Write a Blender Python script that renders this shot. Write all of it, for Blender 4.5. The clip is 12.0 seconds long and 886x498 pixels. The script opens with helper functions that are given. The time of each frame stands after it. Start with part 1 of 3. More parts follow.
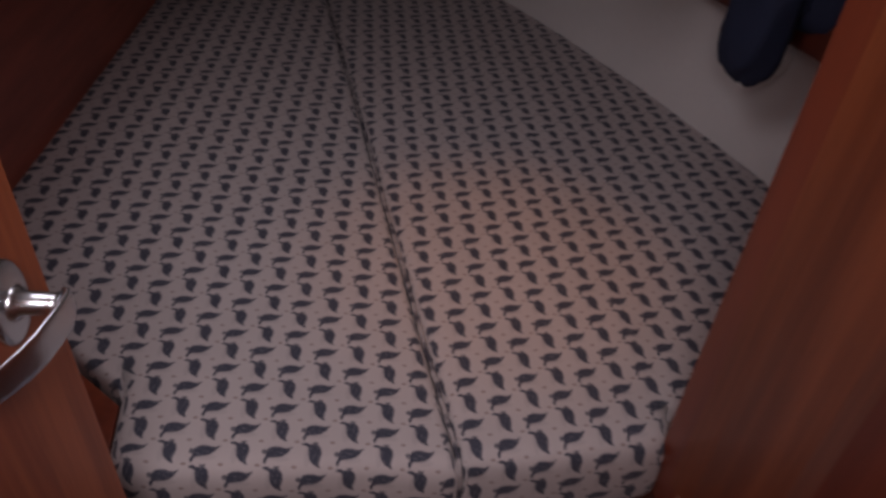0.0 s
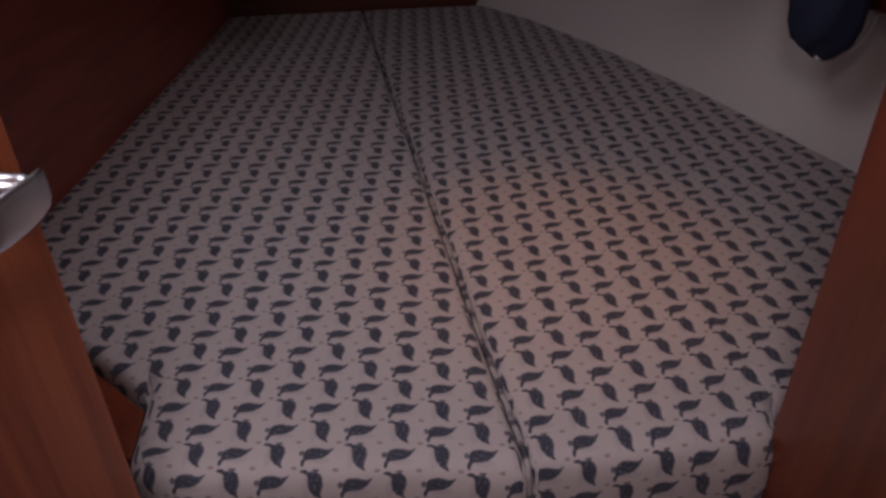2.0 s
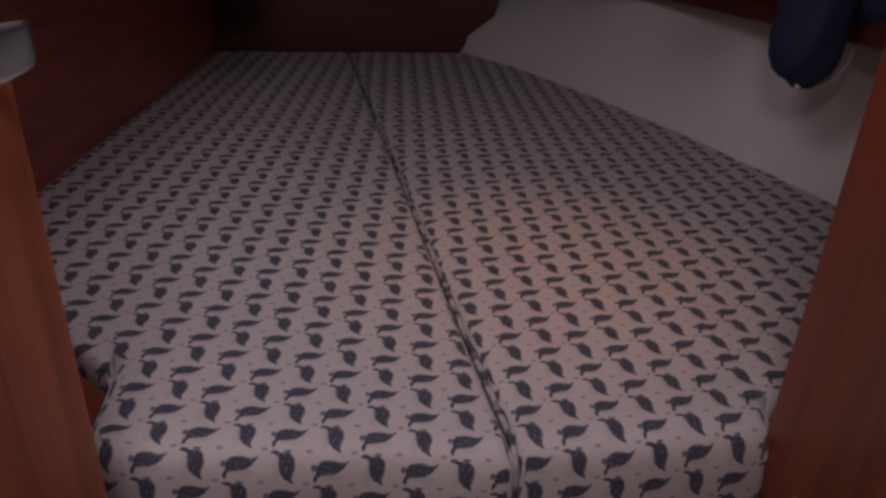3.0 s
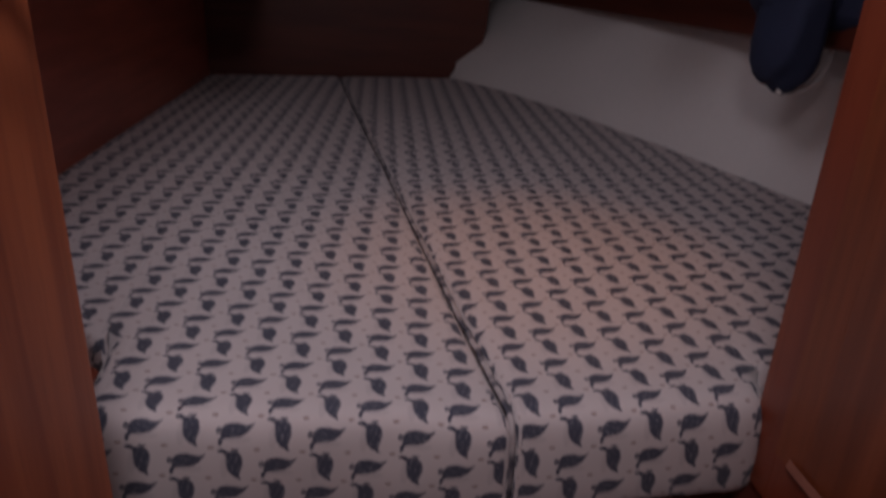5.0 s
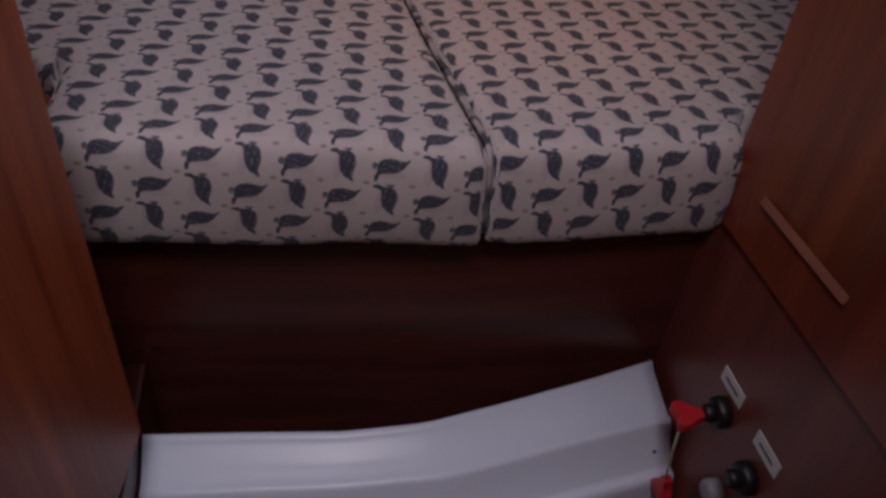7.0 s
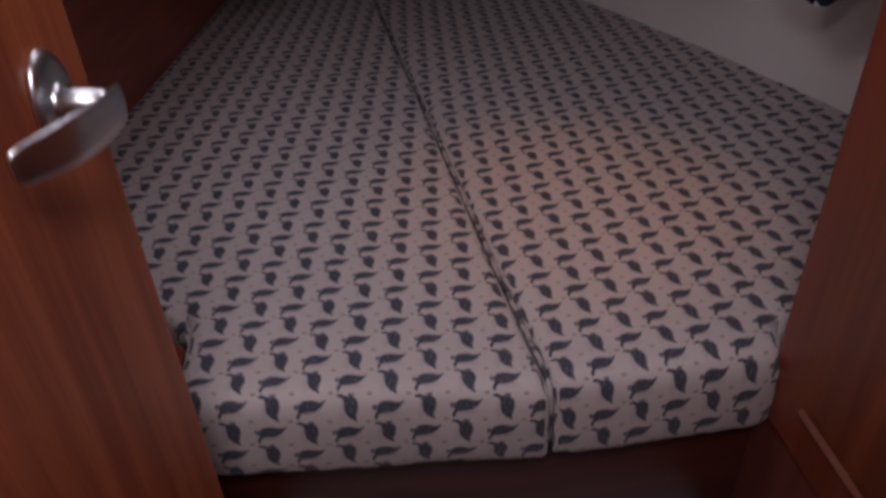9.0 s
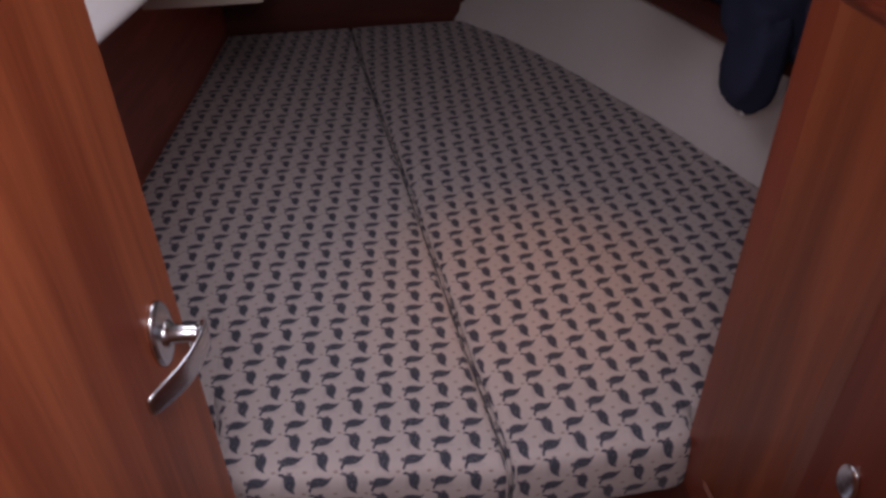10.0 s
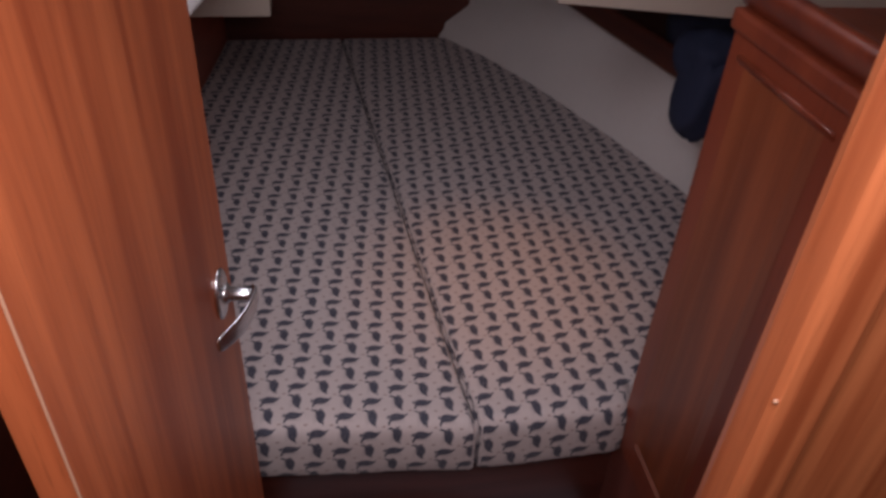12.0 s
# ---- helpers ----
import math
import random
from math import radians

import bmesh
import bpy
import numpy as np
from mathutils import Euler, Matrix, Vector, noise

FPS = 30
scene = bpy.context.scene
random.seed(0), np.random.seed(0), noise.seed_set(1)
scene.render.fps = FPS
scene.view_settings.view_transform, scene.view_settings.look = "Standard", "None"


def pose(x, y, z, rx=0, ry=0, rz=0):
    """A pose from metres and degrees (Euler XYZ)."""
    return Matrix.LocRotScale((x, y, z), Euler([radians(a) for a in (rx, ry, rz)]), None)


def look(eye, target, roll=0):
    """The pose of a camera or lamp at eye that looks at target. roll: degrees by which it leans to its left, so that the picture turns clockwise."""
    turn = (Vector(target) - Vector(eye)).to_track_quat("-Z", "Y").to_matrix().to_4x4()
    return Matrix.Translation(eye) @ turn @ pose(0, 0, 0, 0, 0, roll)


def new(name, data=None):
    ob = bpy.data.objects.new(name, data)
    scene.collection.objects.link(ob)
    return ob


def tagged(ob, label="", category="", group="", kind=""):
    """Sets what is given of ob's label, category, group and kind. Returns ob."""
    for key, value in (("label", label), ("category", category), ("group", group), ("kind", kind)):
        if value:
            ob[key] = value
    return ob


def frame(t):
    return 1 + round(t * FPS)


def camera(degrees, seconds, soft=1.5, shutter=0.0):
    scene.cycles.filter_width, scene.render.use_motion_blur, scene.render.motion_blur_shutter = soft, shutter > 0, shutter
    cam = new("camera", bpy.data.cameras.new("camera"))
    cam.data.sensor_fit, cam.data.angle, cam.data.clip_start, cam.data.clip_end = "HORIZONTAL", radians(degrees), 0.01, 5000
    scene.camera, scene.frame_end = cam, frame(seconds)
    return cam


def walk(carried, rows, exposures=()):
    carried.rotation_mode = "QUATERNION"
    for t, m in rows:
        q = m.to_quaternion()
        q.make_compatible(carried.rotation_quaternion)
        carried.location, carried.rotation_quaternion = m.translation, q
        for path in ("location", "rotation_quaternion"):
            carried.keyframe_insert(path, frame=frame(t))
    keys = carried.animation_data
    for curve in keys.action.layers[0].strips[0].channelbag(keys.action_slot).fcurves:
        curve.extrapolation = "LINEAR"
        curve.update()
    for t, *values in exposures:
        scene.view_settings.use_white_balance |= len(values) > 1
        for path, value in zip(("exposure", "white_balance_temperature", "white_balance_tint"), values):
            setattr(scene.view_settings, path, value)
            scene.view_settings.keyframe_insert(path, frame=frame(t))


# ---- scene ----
cam = camera(62.78, 12.0, soft=3.0, shutter=0.5)
PATH = [
    (0, (-0.166, -0.574, 1.566), (0.162, 0.950, 0.314), 4.65),
    (0.5, (-0.143, -0.541, 1.493), (0.018, 1.042, 0.280), 1.62),
    (1, (-0.123, -0.523, 1.460), (-0.001, 1.035, 0.213), 0.14),
    (1.5, (-0.138, -0.541, 1.420), (-0.012, 1.064, 0.233), -0.42),
    (2, (-0.153, -0.566, 1.379), (0.034, 1.108, 0.301), -1.08),
    (2.5, (-0.170, -0.579, 1.324), (0.059, 1.129, 0.310), 0.29),
    (3, (-0.179, -0.597, 1.262), (0.100, 1.167, 0.362), 2.35),
    (4.8, (-0.189, -0.646, 1.192), (0.115, 1.196, 0.476), 2.38),
    (5, (-0.195, -0.644, 1.189), (0.125, 1.167, 0.401), 2.75),
    (5.5, (-0.192, -0.638, 1.169), (0.136, 1.086, 0.208), 3.19),
    (6, (-0.192, -0.636, 1.137), (0.140, 0.989, 0.019), 3.68),
    (6.5, (-0.189, -0.653, 1.118), (0.152, 0.915, -0.076), 4.59),
    (7, (-0.195, -0.650, 1.103), (0.177, 0.863, -0.151), 5.84),
    (7.5, (-0.190, -0.642, 1.104), (0.143, 0.941, -0.072), 4.09),
    (7.7, (-0.190, -0.638, 1.115), (0.111, 1.011, 0.024), 2.49),
    (9.3, (-0.192, -0.636, 1.468), (-0.006, 0.990, 0.319), -3.15),
    (9.5, (-0.199, -0.655, 1.546), (0.009, 0.926, 0.340), -2.82),
    (10, (-0.200, -0.708, 1.666), (0.038, 0.889, 0.486), -1.13),
    (10.5, (-0.206, -0.769, 1.724), (0.028, 0.832, 0.549), -1.56),
    (11, (-0.211, -0.817, 1.726), (0.005, 0.738, 0.488), -0.26),
    (11.5, (-0.248, -0.851, 1.752), (-0.010, 0.710, 0.526), 1.25),
    (12, (-0.270, -0.899, 1.789), (0.062, 0.689, 0.618), 3.50),
]
EXPOSURES = [(t, stops, kelvin, 28) for t, stops, kelvin in ((0.0, -0.30, 7250), (1.0, -0.32, 7150), (3.0, -0.23, 7100), (5.5, -0.15, 6950), (7.0, -0.25, 6900), (7.7, -0.24, 6900), (9.5, -0.16, 7080), (10.0, 0.06, 7050), (11.0, 0.03, 7100), (12.0, 0.08, 7250))]
walk(cam, [(t, look(eye, target, roll)) for t, eye, target, roll in PATH], EXPOSURES)

# ---- light ----
world = bpy.data.worlds.new("world")
scene.world = world
world.use_nodes = True
world.node_tree.nodes["Background"].inputs["Color"].default_value = (0.6, 0.75, 1.0, 1)
world.node_tree.nodes["Background"].inputs["Strength"].default_value = 0.3


def area_lamp(name, eye, target, size_x, size_y, watts, colour):
    data = bpy.data.lights.new(name, "AREA")
    data.shape, data.size, data.size_y, data.energy, data.color = "RECTANGLE", size_x, size_y, watts, colour
    ob = new(name, data)
    ob.matrix_world = look(eye, target)
    return ob


# daylight through the open companionway hatch behind the cabin door, and through the deck hatch over the berth
area_lamp("companionway_daylight", (-0.22, -0.82, 1.92), (-0.215, -0.55, 1.28), 0.42, 0.34, 8.6, (0.92, 0.94, 1.0))
area_lamp("deck_hatch_daylight", (-0.28, 0.20, 1.93), (-0.28, 0.20, 0.0), 0.46, 0.46, 2.7, (0.89, 0.92, 1.0))
# added warm spot, unseen, for the orange patch on the hull-side cushion
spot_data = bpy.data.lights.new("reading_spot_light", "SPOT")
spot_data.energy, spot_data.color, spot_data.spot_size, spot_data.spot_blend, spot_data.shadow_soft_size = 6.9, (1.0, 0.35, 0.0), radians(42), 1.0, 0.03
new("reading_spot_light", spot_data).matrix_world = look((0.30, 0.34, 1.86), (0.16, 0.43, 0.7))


# ---- materials ----
def material(name):
    m = bpy.data.materials.new(name)
    m.use_nodes = True
    return m, m.node_tree, m.node_tree.nodes["Principled BSDF"]


class Maths:
    """Short names for chains of math nodes."""

    def __init__(self, tree):
        self.tree = tree

    def op(self, kind, a, b=None, c=None):
        n = self.tree.nodes.new("ShaderNodeMath")
        n.operation = kind
        for slot, v in enumerate((a, b, c)):
            if v is None:
                continue
            if isinstance(v, (int, float)):
                n.inputs[slot].default_value = v
            else:
                self.tree.links.new(v, n.inputs[slot])
        return n.outputs[0]

    def step(self, value, low, high):
        n = self.tree.nodes.new("ShaderNodeMapRange")
        n.interpolation_type = "SMOOTHSTEP"
        self.tree.links.new(value, n.inputs["Value"])
        n.inputs["From Min"].default_value, n.inputs["From Max"].default_value = low, high
        return n.outputs["Result"]

    def mix(self, factor, a, b):
        n = self.tree.nodes.new("ShaderNodeMix")
        n.data_type = "RGBA"
        for slot, v in ((0, factor), (6, a), (7, b)):
            if isinstance(v, (int, float)):
                n.inputs[slot].default_value = v
            elif isinstance(v, tuple):
                n.inputs[slot].default_value = (*v, 1)
            else:
                self.tree.links.new(v, n.inputs[slot])
        return n.outputs[2]

    def noise(self, vector, scale, detail=3.0, rough=0.55):
        n = self.tree.nodes.new("ShaderNodeTexNoise")
        n.inputs["Scale"].default_value, n.inputs["Detail"].default_value, n.inputs["Roughness"].default_value = scale, detail, rough
        self.tree.links.new(vector, n.inputs["Vector"])
        return n.outputs["Fac"]

    def coords(self, scale=(1, 1, 1), turn=(0, 0, 0), kind="Object"):
        t = self.tree.nodes.new("ShaderNodeTexCoord")
        m = self.tree.nodes.new("ShaderNodeMapping")
        m.inputs["Scale"].default_value, m.inputs["Rotation"].default_value = scale, turn
        self.tree.links.new(t.outputs[kind], m.inputs["Vector"])
        return m.outputs[0]

    def bump(self, bsdf, height, strength, distance):
        n = self.tree.nodes.new("ShaderNodeBump")
        n.inputs["Strength"].default_value, n.inputs["Distance"].default_value = strength, distance
        self.tree.links.new(height, n.inputs["Height"])
        self.tree.links.new(n.outputs[0], bsdf.inputs["Normal"])


def plain(name, colour, rough, metal=0.0, mottle=0.12, scale=40.0, bump=0.15):
    m, tree, bsdf = material(name)
    k = Maths(tree)
    at = k.coords()
    fine, broad = k.noise(at, scale), k.noise(at, scale * 0.12)
    both = k.op("ADD", k.op("MULTIPLY", fine, 0.5), k.op("MULTIPLY", broad, 0.5))
    dark, light = tuple(v * (1 - mottle) for v in colour), tuple(min(1, v * (1 + mottle)) for v in colour)
    tree.links.new(k.mix(both, dark, light), bsdf.inputs["Base Color"])
    bsdf.inputs["Roughness"].default_value, bsdf.inputs["Metallic"].default_value = rough, metal
    if bump:
        k.bump(bsdf, fine, bump, 0.001)
    return m


def wood(name, dark, light, grain=(9.0, 9.0, 0.45), rough=0.32, coat=0.35, streak=3.0, contrast=1.0, shine=0.5):
    """Varnished mahogany: long streaks along the axis with the small scale, pores, broad tone changes."""
    m, tree, bsdf = material(name)
    k = Maths(tree)
    at = k.coords(grain)
    wide = k.noise(at, streak, 2.5, 0.5)
    lines = k.noise(k.coords(tuple(g * 5 for g in grain)), 3.0, 3.0, 0.6)
    pores = k.noise(k.coords(tuple(g * 14 for g in grain)), 3.0, 2.0, 0.5)
    tone = k.noise(k.coords((1, 1, 0.6)), 3.0, 2.0)
    f = k.op("ADD", k.op("MULTIPLY", wide, 0.58), k.op("ADD", k.op("MULTIPLY", tone, 0.26), k.op("MULTIPLY", lines, 0.16)))
    f = k.step(f, 0.5 - 0.17 / contrast, 0.5 + 0.17 / contrast)
    base = k.mix(f, dark, light)
    tree.links.new(k.mix(k.op("MULTIPLY", k.step(pores, 0.55, 0.8), 0.35), base, tuple(v * 0.45 for v in dark)), bsdf.inputs["Base Color"])
    bsdf.inputs["Roughness"].default_value = rough
    bsdf.inputs["Specular IOR Level"].default_value = shine
    bsdf.inputs["Coat Weight"].default_value, bsdf.inputs["Coat Roughness"].default_value = coat, 0.30
    k.bump(bsdf, pores, 0.12, 0.0006)
    return m


def printed_cotton(name):
    """Off-white cotton print: blue-grey curled leaf motifs, each a quarter turn from the next, and small tan flecks between them.
    The map holds metres on the cloth."""
    m, tree, bsdf = material(name)
    k = Maths(tree)
    uv = k.coords(kind="UV")
    wobble = tree.nodes.new("ShaderNodeSeparateXYZ")
    tree.links.new(uv, wobble.inputs[0])
    u, v = wobble.outputs[0], wobble.outputs[1]
    PX, PY = 0.0490, 0.0392
    gu, gv = k.op("DIVIDE", u, PX), k.op("DIVIDE", v, PY)
    iu, iv = k.op("FLOOR", gu), k.op("FLOOR", gv)
    parity = k.op("FLOORED_MODULO", k.op("ADD", iu, iv), 2.0)
    x = k.op("MULTIPLY", k.op("SUBTRACT", k.op("SUBTRACT", gu, iu), 0.5), PX)
    y = k.op("MULTIPLY", k.op("SUBTRACT", k.op("SUBTRACT", gv, iv), 0.5), PY)
    # along the leaf and across it; every second leaf is turned by a quarter
    flip = k.op("SUBTRACT", 1.0, parity)
    ha, hb = x, y
    va = k.op("MULTIPLY", y, -0.95)
    vb = x
    a = k.op("ADD", k.op("MULTIPLY", ha, flip), k.op("MULTIPLY", va, parity))
    b = k.op("ADD", k.op("MULTIPLY", hb, flip), k.op("MULTIPLY", vb, parity))
    rag = k.op("MULTIPLY", k.op("SUBTRACT", k.noise(uv, 420.0, 2.0), 0.5), 0.0035)
    b = k.op("ADD", b, rag)
    # body: fat near the head, a pointed chin below it, drawn out to a raised tail

    def outline_of(pairs):
        """Height of the leaf's edge at s, in metres, eased between knots."""
        ramp = tree.nodes.new("ShaderNodeValToRGB")
        ramp.color_ramp.interpolation = "CARDINAL"
        while len(ramp.color_ramp.elements) < len(pairs):
            ramp.color_ramp.elements.new(0.5)
        for e, (at, h) in zip(ramp.color_ramp.elements, pairs):
            e.position = at
        for e, (at, h) in zip(ramp.color_ramp.elements, pairs):
            v = (h + 15.0) / 30.0
            e.color = (v, v, v, 1)
        tree.links.new(s, ramp.inputs[0])
        return k.op("SUBTRACT", k.op("MULTIPLY", ramp.outputs[0], 0.030), 0.015)

    s = k.op("DIVIDE", k.op("ADD", a, 0.0155), 0.0350)
    back = outline_of(((0.0, 1.5), (0.06, 6.5), (0.16, 9.0), (0.32, 10.6), (0.50, 10.4), (0.70, 8.8), (0.86, 8.8), (1.0, 11.5)))
    belly = outline_of(((0.0, -12.5), (0.06, -12.0), (0.14, -8.4), (0.30, -7.4), (0.52, -6.4), (0.70, -3.6), (0.86, 1.8), (1.0, 9.6)))
    span = k.op("MULTIPLY", k.step(s, -0.02, 0.03), k.op("SUBTRACT", 1.0, k.step(s, 0.98, 1.03)))
    body = k.op("MULTIPLY", span, k.step(k.op("MINIMUM", k.op("SUBTRACT", back, b), k.op("SUBTRACT", b, belly)), -0.0014, 0.0014))

    def spot(ca_, cb_, ra, rb):
        da = k.op("DIVIDE", k.op("SUBTRACT", a, ca_), ra)
        db = k.op("DIVIDE", k.op("SUBTRACT", b, cb_), rb)
        return k.op("SUBTRACT", 1.0, k.step(k.op("ADD", k.op("MULTIPLY", da, da), k.op("MULTIPLY", db, db)), 0.55, 1.25))

    ball = spot(-0.0178, 0.0012, 0.0034, 0.0044)
    chin = spot(-0.0152, -0.0124, 0.0024, 0.0052)
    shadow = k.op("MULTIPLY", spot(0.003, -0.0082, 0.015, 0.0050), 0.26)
    ink = k.op("MAXIMUM", body, k.op("MAXIMUM", k.op("MULTIPLY", ball, 0.85), chin))
    # tan flecks at the corners of the cells
    fx = k.op("SUBTRACT", k.op("FRACT", k.op("ADD", gu, 0.5)), 0.5)
    fy = k.op("SUBTRACT", k.op("FRACT", k.op("ADD", gv, 0.5)), 0.5)
    fr = k.op("ADD", k.op("MULTIPLY", k.op("MULTIPLY", fx, fx), 130.0), k.op("MULTIPLY", k.op("MULTIPLY", fy, fy), 210.0))
    fr = k.op("ADD", fr, k.op("MULTIPLY", k.op("SUBTRACT", k.noise(uv, 500.0, 1.0), 0.5), 1.2))
    fleck = k.op("SUBTRACT", 1.0, k.step(fr, 0.35, 1.15))
    cloth = k.mix(k.noise(uv, 7.0, 3.0), (0.475, 0.423, 0.420), (0.562, 0.502, 0.497))
    cloth = k.mix(k.op("MULTIPLY", fleck, 0.62), cloth, (0.21, 0.12, 0.10))
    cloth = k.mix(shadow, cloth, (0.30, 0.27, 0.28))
    vein = k.op("ADD", k.op("MULTIPLY", k.noise(k.coords((1.0, 1.0, 1.0), kind="UV"), 260.0, 2.0), 0.75), k.op("MULTIPLY", k.op("SINE", k.op("ADD", k.op("MULTIPLY", b, 900.0), k.op("MULTIPLY", a, 260.0))), 0.07))
    vein = k.op("ADD", vein, 0.11)
    inkcol = k.mix(k.step(vein, 0.50, 0.70), (0.046, 0.050, 0.076), (0.180, 0.186, 0.215))
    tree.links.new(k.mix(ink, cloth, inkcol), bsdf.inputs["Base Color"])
    bsdf.inputs["Roughness"].default_value = 0.85
    bsdf.inputs["Sheen Weight"].default_value = 0.15
    weave = k.op("ADD", k.noise(uv, 900.0, 2.0), k.op("MULTIPLY", k.noise(uv, 16.0, 3.0), 3.0))
    k.bump(bsdf, weave, 0.25, 0.0015)
    return m


def seam_cloth(name):
    """The printed cotton rolled into a seam: short runs of ink between pale cloth."""
    m, tree, bsdf = material(name)
    k = Maths(tree)
    runs = k.step(k.noise(k.coords((2.0, 34.0, 12.0)), 1.0, 2.0, 0.6), 0.38, 0.56)
    tree.links.new(k.mix(runs, (0.055, 0.055, 0.075), (0.40, 0.36, 0.36)), bsdf.inputs["Base Color"])
    bsdf.inputs["Roughness"].default_value = 0.85
    return m


M_CLOTH = printed_cotton("printed_cotton")
M_DOOR = wood("door_mahogany", (0.26, 0.052, 0.019), (0.51, 0.136, 0.050), rough=0.42, coat=0.10, shine=0.30, contrast=1.05, grain=(9.5, 9.5, 0.40))
M_CABINET = wood("cabinet_mahogany", (0.15, 0.028, 0.013), (0.25, 0.053, 0.023), rough=0.34, coat=0.16)
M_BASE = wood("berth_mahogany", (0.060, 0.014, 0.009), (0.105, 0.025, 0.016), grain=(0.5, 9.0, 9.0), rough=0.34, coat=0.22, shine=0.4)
M_PLINTH = wood("plinth_mahogany", (0.125, 0.031, 0.021), (0.20, 0.052, 0.035), rough=0.40, coat=0.15)
M_PANEL = wood("panel_mahogany", (0.155, 0.037, 0.015), (0.285, 0.074, 0.028), rough=0.34, coat=0.16)
# paler than the frame: light caught on the bevel is in the colour
M_MOULD = wood("lit_moulding", (0.18, 0.058, 0.036), (0.30, 0.112, 0.074), grain=(9.0, 0.8, 9.0), rough=0.40, coat=0.2)
# near-black: the shade of the shelf recess is in this colour
M_RECESS_SHADE = wood("recess_shade", (0.030, 0.008, 0.005), (0.055, 0.013, 0.008), grain=(9.0, 0.5, 9.0), rough=0.6, coat=0.0)
M_INNER = wood("inner_mahogany", (0.29, 0.062, 0.037), (0.44, 0.102, 0.060), grain=(0.9, 0.9, 9.0), rough=0.45)
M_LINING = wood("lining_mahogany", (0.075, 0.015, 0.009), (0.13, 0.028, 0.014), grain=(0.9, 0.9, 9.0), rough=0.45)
M_JAMB = wood("jamb_mahogany", (0.27, 0.062, 0.022), (0.54, 0.170, 0.066), coat=0.4, grain=(17.0, 17.0, 0.5))
M_FLOORWOOD = wood("sole_wood", (0.10, 0.040, 0.018), (0.20, 0.085, 0.035), grain=(9.0, 0.5, 9.0), rough=0.35)
M_HULL = plain("hull_paint", (0.84, 0.82, 0.80), 0.5, mottle=0.06, scale=60)
M_WHITE = plain("white_liner", (0.86, 0.86, 0.86), 0.45, mottle=0.04, scale=50)
# white gelcoat with the blue of the skylight mixed into its colour
M_GEL = plain("skylit_gelcoat", (0.70, 0.79, 0.93), 0.34, mottle=0.05, scale=30, bump=0.05)
M_CREAM = plain("cream_board", (0.62, 0.54, 0.46), 0.5, mottle=0.06, scale=30)
M_CHROME = plain("chrome", (0.72, 0.76, 0.80), 0.27, metal=1.0, mottle=0.04, bump=0.03)
M_NAVY = plain("navy_fabric", (0.016, 0.025, 0.062), 0.85, mottle=0.3, scale=120, bump=0.4)
M_PIPING = plain("white_piping", (0.72, 0.70, 0.68), 0.7, scale=200)
M_SEAM = seam_cloth("seam_cloth")
M_RED = plain("red_plastic", (0.55, 0.02, 0.03), 0.35, scale=60)
M_BLACK = plain("black_plastic", (0.012, 0.012, 0.014), 0.4, scale=60)
M_LABEL = plain("label_paper", (0.62, 0.66, 0.66), 0.5, mottle=0.05)
M_INK = plain("label_ink", (0.12, 0.13, 0.14), 0.6)
M_CORD = plain("cream_cord", (0.55, 0.50, 0.42), 0.8, scale=300)
M_GREY = plain("grey_plastic", (0.30, 0.31, 0.33), 0.45)
M_PALE = plain("pale_varnish", (0.50, 0.27, 0.17), 0.6, scale=80)


# ---- mesh helpers ----
def link(name, bm, mat, parent=None, label="", smooth=False):
    me = bpy.data.meshes.new(name)
    bmesh.ops.recalc_face_normals(bm, faces=bm.faces)
    bm.to_mesh(me)
    bm.free()
    me.materials.append(mat)
    if smooth:
        me.shade_smooth()
    ob = new(name, me)
    if parent:
        ob.parent = parent
    if label:
        tagged(ob, label)
    return ob


def part(name, bm, mat, parent, label="", smooth=False):
    return link(name, bm, mat, parent, label, smooth)


def thing(name, label, category, group="", kind=""):
    return tagged(new(name), label, category, group, kind)


def box(x0, x1, y0, y1, z0, z1, bevel=0.0, bm=None, turn=None):
    bm = bm or bmesh.new()
    made = bmesh.ops.create_cube(bm, size=1.0)["verts"]
    for v in made:
        v.co = Vector((x0 + (v.co.x + 0.5) * (x1 - x0), y0 + (v.co.y + 0.5) * (y1 - y0), z0 + (v.co.z + 0.5) * (z1 - z0)))
    if bevel:
        edges = list({e for v in made for e in v.link_edges})
        made = list({v for f in bmesh.ops.bevel(bm, geom=edges, offset=bevel, segments=2, affect="EDGES", profile=0.6)["faces"] for v in f.verts} | {v for v in made if v.is_valid})
    if turn:
        bmesh.ops.transform(bm, matrix=turn, verts=[v for v in made if v.is_valid])
    return bm


def prism(outline, z0, z1, bevel=0.0):
    """An upright solid on a plan outline."""
    bm = bmesh.new()
    low = [bm.verts.new((x, y, z0)) for x, y in outline]
    high = [bm.verts.new((x, y, z1)) for x, y in outline]
    bm.faces.new(low[::-1])
    bm.faces.new(high)
    for i in range(len(outline)):
        j = (i + 1) % len(outline)
        bm.faces.new((low[i], low[j], high[j], high[i]))
    if bevel:
        bmesh.ops.bevel(bm, geom=list(bm.edges), offset=bevel, segments=2, affect="EDGES", profile=0.6)
    return bm


